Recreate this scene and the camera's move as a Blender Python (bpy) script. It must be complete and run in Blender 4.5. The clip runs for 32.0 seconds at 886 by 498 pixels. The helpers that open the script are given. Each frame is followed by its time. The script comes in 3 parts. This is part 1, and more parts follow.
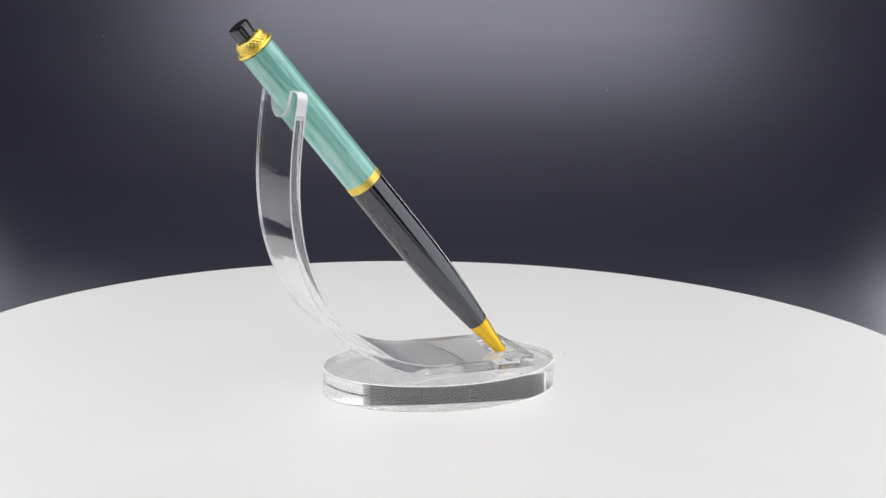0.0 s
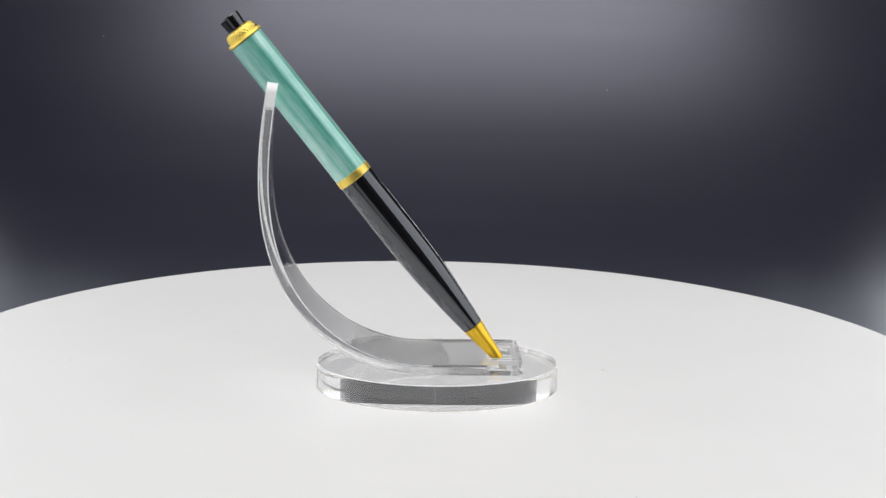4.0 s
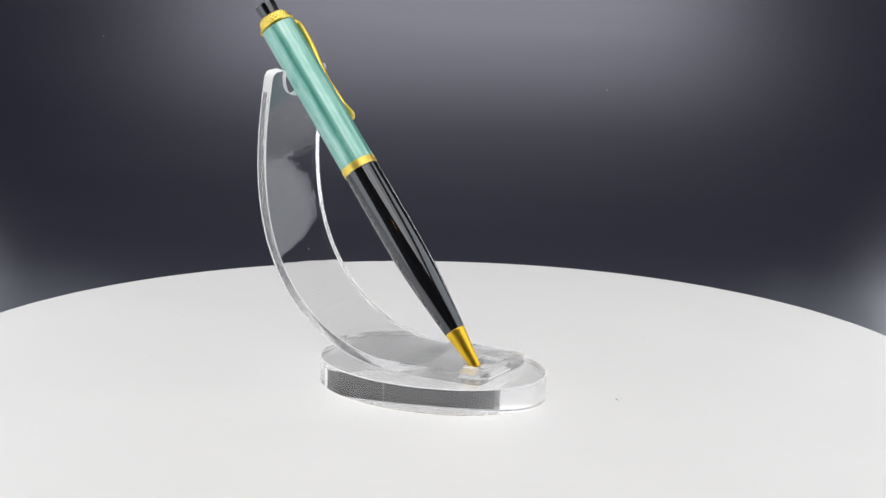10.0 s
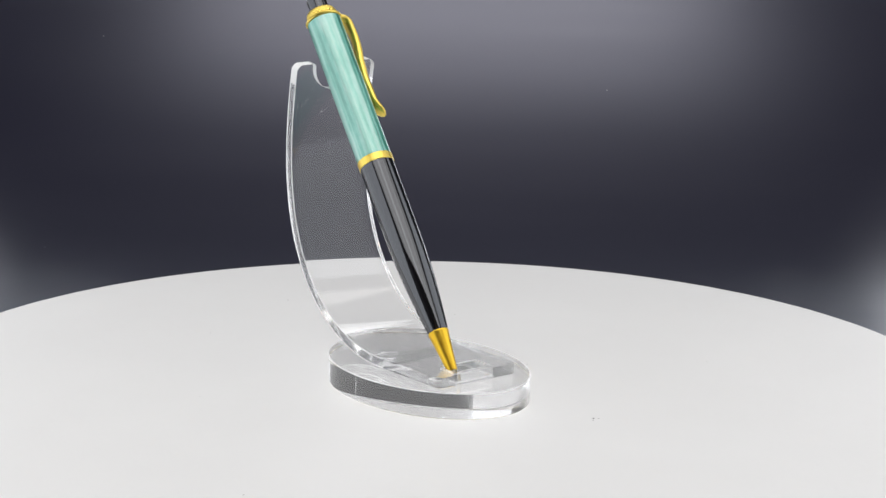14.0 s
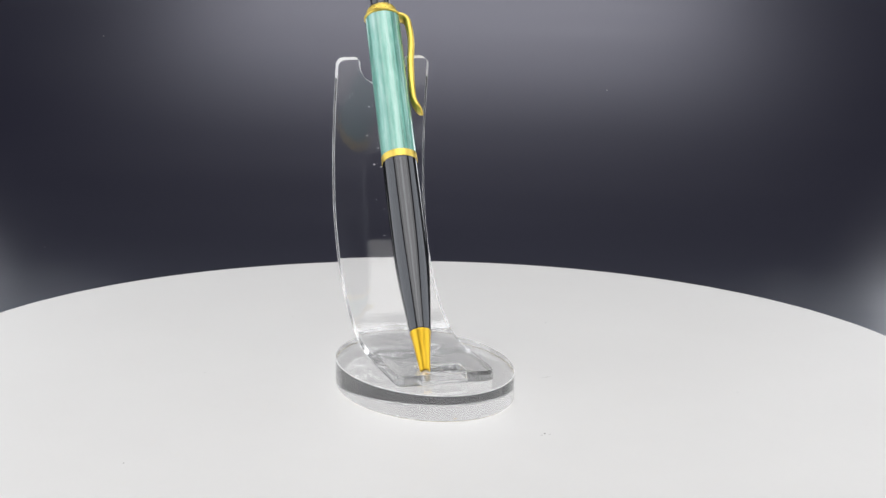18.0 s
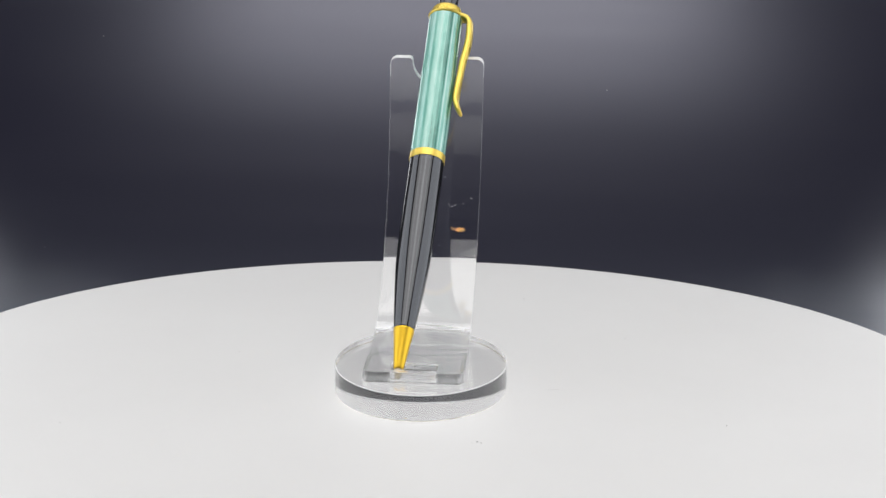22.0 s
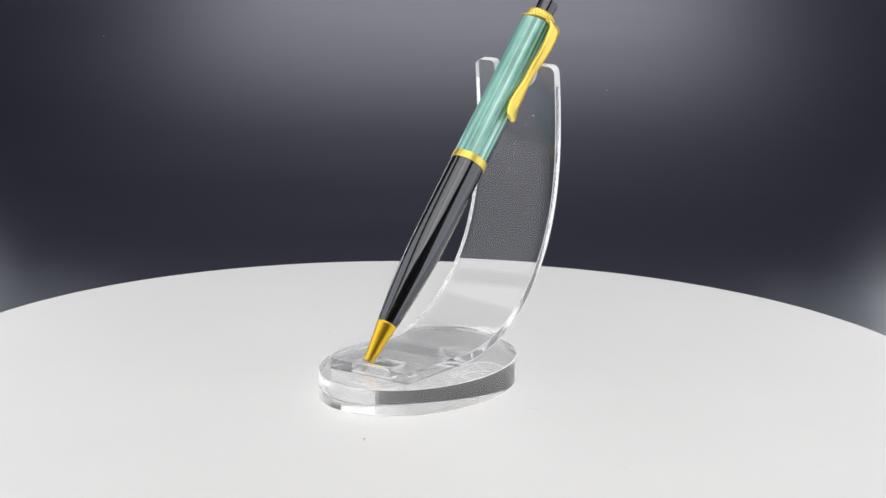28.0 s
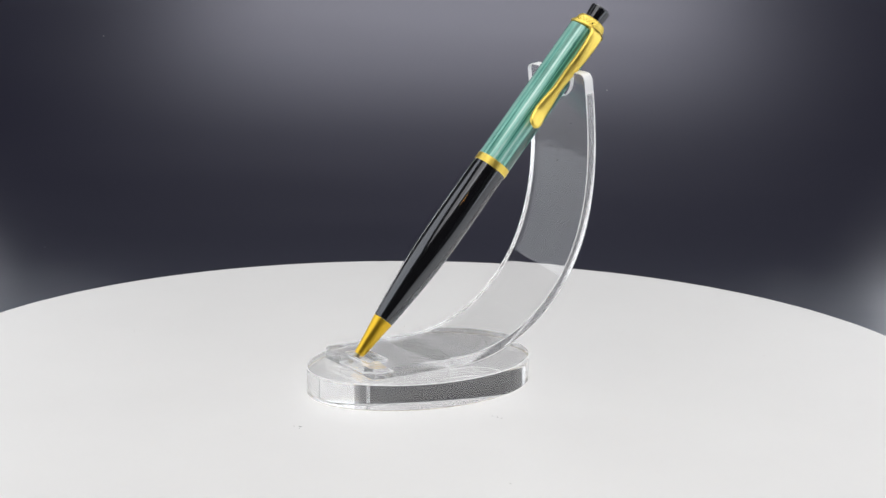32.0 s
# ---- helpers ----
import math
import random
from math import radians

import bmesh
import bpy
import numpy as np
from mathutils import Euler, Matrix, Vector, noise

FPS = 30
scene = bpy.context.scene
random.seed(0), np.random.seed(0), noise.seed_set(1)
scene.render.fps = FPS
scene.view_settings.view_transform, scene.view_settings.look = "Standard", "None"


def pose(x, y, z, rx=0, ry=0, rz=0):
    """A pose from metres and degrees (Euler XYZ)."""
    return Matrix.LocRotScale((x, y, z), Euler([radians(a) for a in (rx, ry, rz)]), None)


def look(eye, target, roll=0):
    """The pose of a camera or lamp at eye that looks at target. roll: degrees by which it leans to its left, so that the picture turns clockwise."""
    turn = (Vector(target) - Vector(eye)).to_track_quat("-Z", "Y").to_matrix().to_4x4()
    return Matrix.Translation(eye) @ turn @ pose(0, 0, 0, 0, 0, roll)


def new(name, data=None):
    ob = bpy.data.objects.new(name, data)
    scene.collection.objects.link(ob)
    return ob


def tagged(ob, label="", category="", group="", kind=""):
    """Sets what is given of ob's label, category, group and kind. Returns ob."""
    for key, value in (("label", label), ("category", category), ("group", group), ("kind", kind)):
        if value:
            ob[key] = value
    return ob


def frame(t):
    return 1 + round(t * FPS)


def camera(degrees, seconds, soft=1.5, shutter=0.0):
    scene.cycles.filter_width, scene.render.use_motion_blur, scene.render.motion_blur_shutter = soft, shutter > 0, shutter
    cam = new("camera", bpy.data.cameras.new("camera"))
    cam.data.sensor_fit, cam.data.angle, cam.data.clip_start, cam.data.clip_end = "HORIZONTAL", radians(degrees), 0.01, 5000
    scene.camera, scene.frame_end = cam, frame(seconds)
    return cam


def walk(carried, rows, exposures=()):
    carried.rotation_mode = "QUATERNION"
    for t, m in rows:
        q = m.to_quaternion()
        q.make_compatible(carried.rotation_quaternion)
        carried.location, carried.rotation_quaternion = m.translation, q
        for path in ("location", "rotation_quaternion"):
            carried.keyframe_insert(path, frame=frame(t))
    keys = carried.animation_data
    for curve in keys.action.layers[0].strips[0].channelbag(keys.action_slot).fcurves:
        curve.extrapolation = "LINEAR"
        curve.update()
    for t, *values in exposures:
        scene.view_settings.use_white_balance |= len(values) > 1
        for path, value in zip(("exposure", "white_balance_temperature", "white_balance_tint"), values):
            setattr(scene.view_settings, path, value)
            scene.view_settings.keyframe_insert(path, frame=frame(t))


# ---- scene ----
MM = 0.001
SECONDS = 32.0

# ---- camera: it stands still on a tripod ----
cam = camera(23.03, SECONDS)
EYE = Vector((0.0, -0.615, 0.1804))
YAW, PITCH, ROLL = radians(0.308), radians(12.766), 0.957
AHEAD = Vector((math.sin(YAW) * math.cos(PITCH), math.cos(YAW) * math.cos(PITCH), -math.sin(PITCH)))
STAND_STILL = look(EYE, EYE + AHEAD, ROLL)
walk(cam, [(0.0, STAND_STILL), (SECONDS, STAND_STILL)],
     [(0.0, 0.0), (8.0, 0.0), (13.0, -0.03), (17.0, -0.07), (25.0, -0.07), (29.0, -0.04), (SECONDS, -0.04)])

# ---- light: a photo tent with LED strips behind its cloth, open to the front ----
world = bpy.data.worlds.new("booth_dark")
world.use_nodes = True
world.node_tree.nodes["Background"].inputs["Color"].default_value = (0.6, 0.65, 0.75, 1)
world.node_tree.nodes["Background"].inputs["Strength"].default_value = 0.02
scene.world = world
# clear acrylic passes light on by many inner reflections
scene.cycles.glossy_bounces = 12


def light_panel(name, at, target, wide, long, radiance, colour=(1.0, 0.978, 0.955)):
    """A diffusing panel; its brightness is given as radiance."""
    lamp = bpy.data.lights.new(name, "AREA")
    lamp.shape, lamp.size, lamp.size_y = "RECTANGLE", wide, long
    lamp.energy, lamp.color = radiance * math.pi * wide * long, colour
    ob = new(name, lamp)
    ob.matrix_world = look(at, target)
    return tagged(ob, "white light panel: tent cloth, LED strip or added lamp", "lamp", kind="structure")


LIGHT_Z = 0.60
# LED strips under the ceiling cloth, brighter and darker by turns
for lx, bright in ((-0.36, 1.3), (-0.24, 2.0), (-0.12, 1.75), (0.0, 2.75), (0.12, 1.85), (0.24, 2.0), (0.36, 1.3)):
    light_panel("light_panel", (lx, -0.19, LIGHT_Z), (lx, -0.189, 0), 0.118, 0.82, bright)
light_panel("light_panel", (0.018, 0.45, LIGHT_Z), (0.018, 0.451, 0), 0.38, 0.16, 3.0, (0.985, 0.985, 1.01))
# the side cloths, lit from outside
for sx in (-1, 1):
    light_panel("light_panel", (0.449 * sx, -0.059, 0.237), (0, -0.059, 0.237), 0.642, 0.565, 1.32, (0.965, 0.99, 1.03))
    # unseen back-corner panels, added to brighten the backdrop's lower corners
    light_panel("light_panel", (0.315 * sx, 0.556, 0.092), (0.315 * sx, 0.0, 0.092), 0.26, 0.08, 3.2, (0.97, 0.99, 1.02))


# ---- materials ----
def material(name):
    m = bpy.data.materials.new(name)
    m.use_nodes = True
    return m, m.node_tree.nodes, m.node_tree.links, m.node_tree.nodes["Principled BSDF"]


def mapped(nodes, links, scale, source="Object"):
    tc = nodes.new("ShaderNodeTexCoord")
    mp = nodes.new("ShaderNodeMapping")
    mp.inputs["Scale"].default_value = scale
    links.new(tc.outputs[source], mp.inputs["Vector"])
    return mp.outputs["Vector"]


def noise_tex(nodes, links, vector, scale, detail=4, rough=0.55):
    n = nodes.new("ShaderNodeTexNoise")
    n.inputs["Scale"].default_value, n.inputs["Detail"].default_value = scale, detail
    n.inputs["Roughness"].default_value = rough
    links.new(vector, n.inputs["Vector"])
    return n.outputs["Fac"]


def ramp(nodes, links, fac, stops):
    r = nodes.new("ShaderNodeValToRGB")
    while len(r.color_ramp.elements) < len(stops):
        r.color_ramp.elements.new(0.5)
    for e, (pos, col) in zip(r.color_ramp.elements, stops):
        e.position, e.color = pos, (*col, 1) if len(col) == 3 else col
    links.new(fac, r.inputs["Fac"])
    return r.outputs["Color"]


def grey(v):
    return (v, v, v)


def bump(nodes, links, bsdf, height, strength, distance):
    b = nodes.new("ShaderNodeBump")
    b.inputs["Strength"].default_value, b.inputs["Distance"].default_value = strength, distance
    links.new(height, b.inputs["Height"])
    links.new(b.outputs["Normal"], bsdf.inputs["Normal"])


def backdrop_material():
    m, n, l, b = material("black_vinyl")
    v = mapped(n, l, (1, 1, 1))
    big = noise_tex(n, l, v, 5, 3)
    l.new(ramp(n, l, big, [(0.3, (0.006, 0.006, 0.018)), (0.7, (0.009, 0.009, 0.023))]), b.inputs["Base Color"])
    fine = noise_tex(n, l, mapped(n, l, (4, 60, 60)), 1.0, 3)
    l.new(ramp(n, l, fine, [(0.2, grey(0.30)), (0.8, grey(0.34))]), b.inputs["Roughness"])
    b.inputs["Specular IOR Level"].default_value = 1.0
    b.inputs["IOR"].default_value = 1.7
    # bluish sheen, put in for the glow on the low, flat part of the sheet
    b.inputs["Sheen Weight"].default_value = 0.55
    b.inputs["Sheen Roughness"].default_value = 0.27
    b.inputs["Sheen Tint"].default_value = (0.86, 0.92, 1.0, 1)
    b.inputs["Specular Tint"].default_value = (0.89, 0.885, 1.0, 1)
    return m


def white_material():
    m, n, l, b = material("white_laminate")
    v = mapped(n, l, (1, 1, 1))
    l.new(ramp(n, l, noise_tex(n, l, v, 14, 5), [(0.3, (0.80, 0.797, 0.795)), (0.7, (0.825, 0.823, 0.82))]), b.inputs["Base Color"])
    fine = noise_tex(n, l, v, 420, 4)
    l.new(ramp(n, l, fine, [(0.3, grey(0.42)), (0.7, grey(0.5))]), b.inputs["Roughness"])
    bump(n, l, b, fine, 0.03, 0.0002)
    b.inputs["Specular IOR Level"].default_value = 0.35
    return m


def acrylic_material(name, rough_lo, rough_hi, wave, tint=0.975, clear=1.0, ior=1.49):
    m, n, l, b = material(name)
    b.inputs["Base Color"].default_value = (tint, tint, tint * 1.003, 1)
    b.inputs["Transmission Weight"].default_value = clear
    b.inputs["IOR"].default_value = ior
    v = mapped(n, l, (1, 1, 1))
    l.new(ramp(n, l, noise_tex(n, l, v, 160, 4), [(0.45, grey(rough_lo)), (0.75, grey(rough_hi))]), b.inputs["Roughness"])
    if wave:
        bump(n, l, b, noise_tex(n, l, mapped(n, l, (300, 1100, 1100)), 1.0, 2), wave, 0.0002)
    return m


def bent_material():
    """Clear sheet with orange peel where it was heated for the bend."""
    m, n, l, b = material("bent_clear_acrylic")
    b.inputs["Base Color"].default_value = (0.985, 0.985, 0.988, 1)
    b.inputs["Transmission Weight"].default_value, b.inputs["IOR"].default_value = 1.0, 1.49
    v = mapped(n, l, (1, 1, 1))
    l.new(ramp(n, l, noise_tex(n, l, v, 160, 4), [(0.6, grey(0.0)), (0.9, grey(0.004))]), b.inputs["Roughness"])
    peel = noise_tex(n, l, mapped(n, l, (180, 620, 620)), 1.0, 0)
    xyz = n.new("ShaderNodeSeparateXYZ")
    l.new(v, xyz.inputs[0])
    zone = ramp(n, l, xyz.outputs["Z"], [(0.030, grey(0.0)), (0.048, grey(1.0)), (0.068, grey(1.0)), (0.082, grey(0.15))])
    k = n.new("ShaderNodeMath")
    k.operation = "MULTIPLY"
    l.new(peel, k.inputs[0])
    l.new(zone, k.inputs[1])
    bump(n, l, b, k.outputs[0], 0.10, 0.0002)
    return m


def frosted_material():
    m, n, l, b = material("frosted_acrylic_edge")
    b.inputs["Base Color"].default_value = (0.95, 0.955, 0.96, 1)
    b.inputs["Transmission Weight"].default_value = 0.1
    b.inputs["IOR"].default_value = 1.49
    v = mapped(n, l, (1, 1, 1))
    f = noise_tex(n, l, v, 900, 4)
    l.new(ramp(n, l, f, [(0.3, grey(0.35)), (0.7, grey(0.55))]), b.inputs["Roughness"])
    bump(n, l, b, f, 0.15, 0.0002)
    return m


def pearl_material():
    m, n, l, b = material("green_striped_pearl")

    def math_node(op, a, c, d=None):
        k = n.new("ShaderNodeMath")
        k.operation = op
        for slot, value in enumerate((a, c, d)):
            if value is None:
                continue
            if isinstance(value, (int, float)):
                k.inputs[slot].default_value = value
            else:
                l.new(value, k.inputs[slot])
        return k.outputs[0]

    broad = noise_tex(n, l, mapped(n, l, (240, 240, 3.5)), 1.0, 2, 0.5)
    streaks = noise_tex(n, l, mapped(n, l, (620, 620, 3)), 1.0, 3, 0.55)
    fine = noise_tex(n, l, mapped(n, l, (1700, 1700, 8)), 1.0, 2, 0.5)
    flakes = noise_tex(n, l, mapped(n, l, (300, 300, 80)), 1.0, 4, 0.6)
    # the pearl is darker and more strongly streaked towards the clip side
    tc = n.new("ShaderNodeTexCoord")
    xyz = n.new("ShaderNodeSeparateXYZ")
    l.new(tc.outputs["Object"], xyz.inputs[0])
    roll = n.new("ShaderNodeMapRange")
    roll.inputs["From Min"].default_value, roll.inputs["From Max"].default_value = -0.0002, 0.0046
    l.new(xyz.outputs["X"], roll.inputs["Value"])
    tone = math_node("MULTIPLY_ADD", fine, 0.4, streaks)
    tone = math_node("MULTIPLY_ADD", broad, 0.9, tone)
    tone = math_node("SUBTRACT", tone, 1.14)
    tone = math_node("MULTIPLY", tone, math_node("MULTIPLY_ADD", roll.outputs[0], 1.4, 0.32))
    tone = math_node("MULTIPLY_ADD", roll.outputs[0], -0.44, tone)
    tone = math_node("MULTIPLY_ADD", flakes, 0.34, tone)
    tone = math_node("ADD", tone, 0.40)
    col = ramp(n, l, tone, [(0.24, (0.006, 0.07, 0.05)), (0.38, (0.035, 0.22, 0.165)), (0.52, (0.18, 0.53, 0.435)),
                            (0.74, (0.58, 0.84, 0.77))])
    l.new(col, b.inputs["Base Color"])
    b.inputs["Metallic"].default_value = 0.15
    b.inputs["Roughness"].default_value = 0.30
    b.inputs["Coat Weight"].default_value = 1.0
    b.inputs["Coat IOR"].default_value = 1.75
    b.inputs["Coat Roughness"].default_value = 0.03
    return m


def black_material():
    m, n, l, b = material("black_polished_resin")
    b.inputs["Base Color"].default_value = (0.006, 0.006, 0.007, 1)
    v = mapped(n, l, (1, 1, 0.25))
    l.new(ramp(n, l, noise_tex(n, l, v, 300, 3), [(0.4, grey(0.03)), (0.75, grey(0.07))]), b.inputs["Roughness"])
    b.inputs["IOR"].default_value = 2.0
    b.inputs["Specular Tint"].default_value = (0.91, 0.94, 1.0, 1)
    return m


def gold_material(name, lo, hi, brushed, deep=(0.87, 0.64, 0.12), pale=(0.94, 0.72, 0.17)):
    m, n, l, b = material(name)
    v = mapped(n, l, brushed)
    f = noise_tex(n, l, v, 1.0, 4)
    l.new(ramp(n, l, f, [(0.3, deep), (0.7, pale)]), b.inputs["Base Color"])
    l.new(ramp(n, l, f, [(0.3, grey(lo)), (0.7, grey(hi))]), b.inputs["Roughness"])
    b.inputs["Metallic"].default_value = 1.0
    bump(n, l, b, f, 0.02, 0.00005)
    return m


def plain(name, colour, rough, metal=0.0):
    m, n, l, b = material(name)
    v = mapped(n, l, (1, 1, 1))
    f = noise_tex(n, l, v, 200, 3)
    c = Vector(colour)
    l.new(ramp(n, l, f, [(0.3, tuple(c * 0.88)), (0.7, tuple(c * 1.05))]), b.inputs["Base Color"])
    b.inputs["Roughness"].default_value, b.inputs["Metallic"].default_value = rough, metal
    return m


def glow(name, colour, strength):
    m, n, l, b = material(name)
    b.inputs["Emission Color"].default_value = (*colour, 1)
    b.inputs["Emission Strength"].default_value = strength
    return m


WARM = glow("warm_lamp_glass", (1.0, 0.42, 0.08), 18.0)
VINYL = backdrop_material()
WHITE = white_material()
CLEAR = acrylic_material("clear_acrylic", 0.0, 0.0, 0.0, 0.80, 1.0, 1.57)
CEMENT = acrylic_material("clear_cement", 0.0, 0.004, 0.0, 1.0, 1.0, 1.49)
BASE_SIDE = acrylic_material("base_side_acrylic", 0.0, 0.0, 0.0, 0.88, 0.955, 1.57)
BENT = bent_material()
CUT = acrylic_material("polished_acrylic_edge", 0.08, 0.18, 0.04, 0.985, 0.86)
# near-white rim: the base's ground bevel, and bright lines painted on strip edges
RIM = acrylic_material("whitened_acrylic_rim", 0.2, 0.35, 0.1, 0.985, 0.12)
SAWN = acrylic_material("sawn_acrylic_edge", 0.05, 0.11, 0.05, 0.985, 0.88)
FOOT = acrylic_material("foot_acrylic_edge", 0.0, 0.015, 0.0, 0.985, 0.90)
GROUND = acrylic_material("ground_dirty_edge", 0.2, 0.4, 0.1, 0.8, 0.55)
GROUND.node_tree.nodes["Principled BSDF"].inputs["Base Color"].default_value = (0.62, 0.56, 0.42, 1)
FROST = frosted_material()
PEARL = pearl_material()
BLACK = black_material()
GOLD = gold_material("polished_gold_plate", 0.33, 0.42, (1400, 1400, 120))
CONE_GOLD = gold_material("burnished_gold_plate", 0.29, 0.37, (1400, 1400, 120), (0.86, 0.53, 0.035), (0.92, 0.60, 0.06))
SATIN_GOLD = gold_material("satin_gold_plate", 0.24, 0.36, (300, 300, 300))
STEEL = plain("worn_brass_tip", (0.42, 0.36, 0.25), 0.35, 1.0)
DUST = plain("grey_dust", (0.3, 0.29, 0.28), 0.9)
GRIT = plain("brown_grit", (0.30, 0.21, 0.10), 0.8)
LINT = plain("white_lint", (0.85, 0.85, 0.86), 0.9)
PALE_DUST = plain("pale_dust", (0.45, 0.45, 0.45), 0.9)
TENT = plain("white_tent_cloth", (0.74, 0.74, 0.75), 0.9)
GREY = plain("grey_tent_cloth", (0.06, 0.06, 0.067), 0.9)
ROOM = plain("dark_room_paint", (0.05, 0.05, 0.055), 0.9)


# ---- mesh helpers ----
def finish(bm, name, mats, smooth=True, angle=35):
    bmesh.ops.recalc_face_normals(bm, faces=bm.faces[:])
    if bm.calc_volume(signed=True) < 0:
        bmesh.ops.reverse_faces(bm, faces=bm.faces[:])
    limit = radians(angle)
    for f in bm.faces:
        f.smooth = smooth
    for e in bm.edges:
        e.smooth = len(e.link_faces) == 2 and e.calc_face_angle(0.0) < limit
    me = bpy.data.meshes.new(name)
    bm.to_mesh(me)
    bm.free()
    for m in mats:
        me.materials.append(m)
    return me


def part(name, bm, mats, parent, label="", angle=35):
    ob = new(name, finish(bm, name, mats if isinstance(mats, (list, tuple)) else [mats], True, angle))
    ob.parent = parent
    return tagged(ob, label)


def lathe(profile, segments=64, wobble=None):
    """Turn a profile of (radius, height) round the z axis; zero radii close the ends."""
    bm = bmesh.new()
    rings = []
    # long runs next to a sharp turn get a narrow ring at that end, so that their shading stays straight
    steep = [math.atan2(q[0] - p[0], q[1] - p[1]) for p, q in zip(profile, profile[1:])]
    full = [profile[0]]
    for i, (p, q) in enumerate(zip(profile, profile[1:])):
        run = math.hypot(q[0] - p[0], q[1] - p[1])
        if 0.0008 < run < 0.06 and p[0] > 1e-9 and q[0] > 1e-9:
            f = 0.00006 / run
            for end, near in ((i - 1, f), (i + 1, 1 - f)):
                if 0 <= end < len(steep) and abs(steep[end] - steep[i]) > radians(7):
                    full.append((p[0] + near * (q[0] - p[0]), p[1] + near * (q[1] - p[1])))
        full.append(q)
    for r, z in full:
        if r <= 1e-9:
            rings.append([bm.verts.new((0, 0, z))])
            continue
        ring = []
        for i in range(segments):
            a = 2 * math.pi * i / segments
            rr = r + (wobble(a, z) if wobble else 0.0)
            ring.append(bm.verts.new((rr * math.cos(a), rr * math.sin(a), z)))
        rings.append(ring)
    for lo, hi in zip(rings, rings[1:]):
        for i in range(segments):
            j = (i + 1) % segments
            if len(lo) == 1 and len(hi) == 1:
                continue
            if len(lo) == 1:
                bm.faces.new((lo[0], hi[j], hi[i]))
            elif len(hi) == 1:
                bm.faces.new((lo[i], lo[j], hi[0]))
            else:
                bm.faces.new((lo[i], lo[j], hi[j], hi[i]))
    return bm


def prism(outline, z0, z1, holes=()):
    """A plate from a flat outline (x, y), with holes through it."""
    bm = bmesh.new()
    edges = []
    for loop in (outline, *holes):
        vs = [bm.verts.new((x, y, z0)) for x, y in loop]
        edges += [bm.edges.new((a, b)) for a, b in zip(vs, vs[1:] + vs[:1])]
    bmesh.ops.triangle_fill(bm, use_beauty=True, use_dissolve=False, edges=edges)
    faces = bm.faces[:]
    up = bmesh.ops.extrude_face_region(bm, geom=faces)["geom"]
    bmesh.ops.translate(bm, verts=[v for v in up if isinstance(v, bmesh.types.BMVert)], vec=(0, 0, z1 - z0))
    return bm


def arc(cx, cy, r, a0, a1, steps):
    return [(cx + r * math.cos(radians(a0 + (a1 - a0) * i / steps)), cy + r * math.sin(radians(a0 + (a1 - a0) * i / steps)))
            for i in range(steps + 1)]


# ---- the setting: a black vinyl sweep inside a booth ----
FLOOR_Z = -0.030
SWEEP_Y, SWEEP_R = 0.20, 0.37
HALF, SHEET = 0.45, 0.222
SWEEP_END = 46


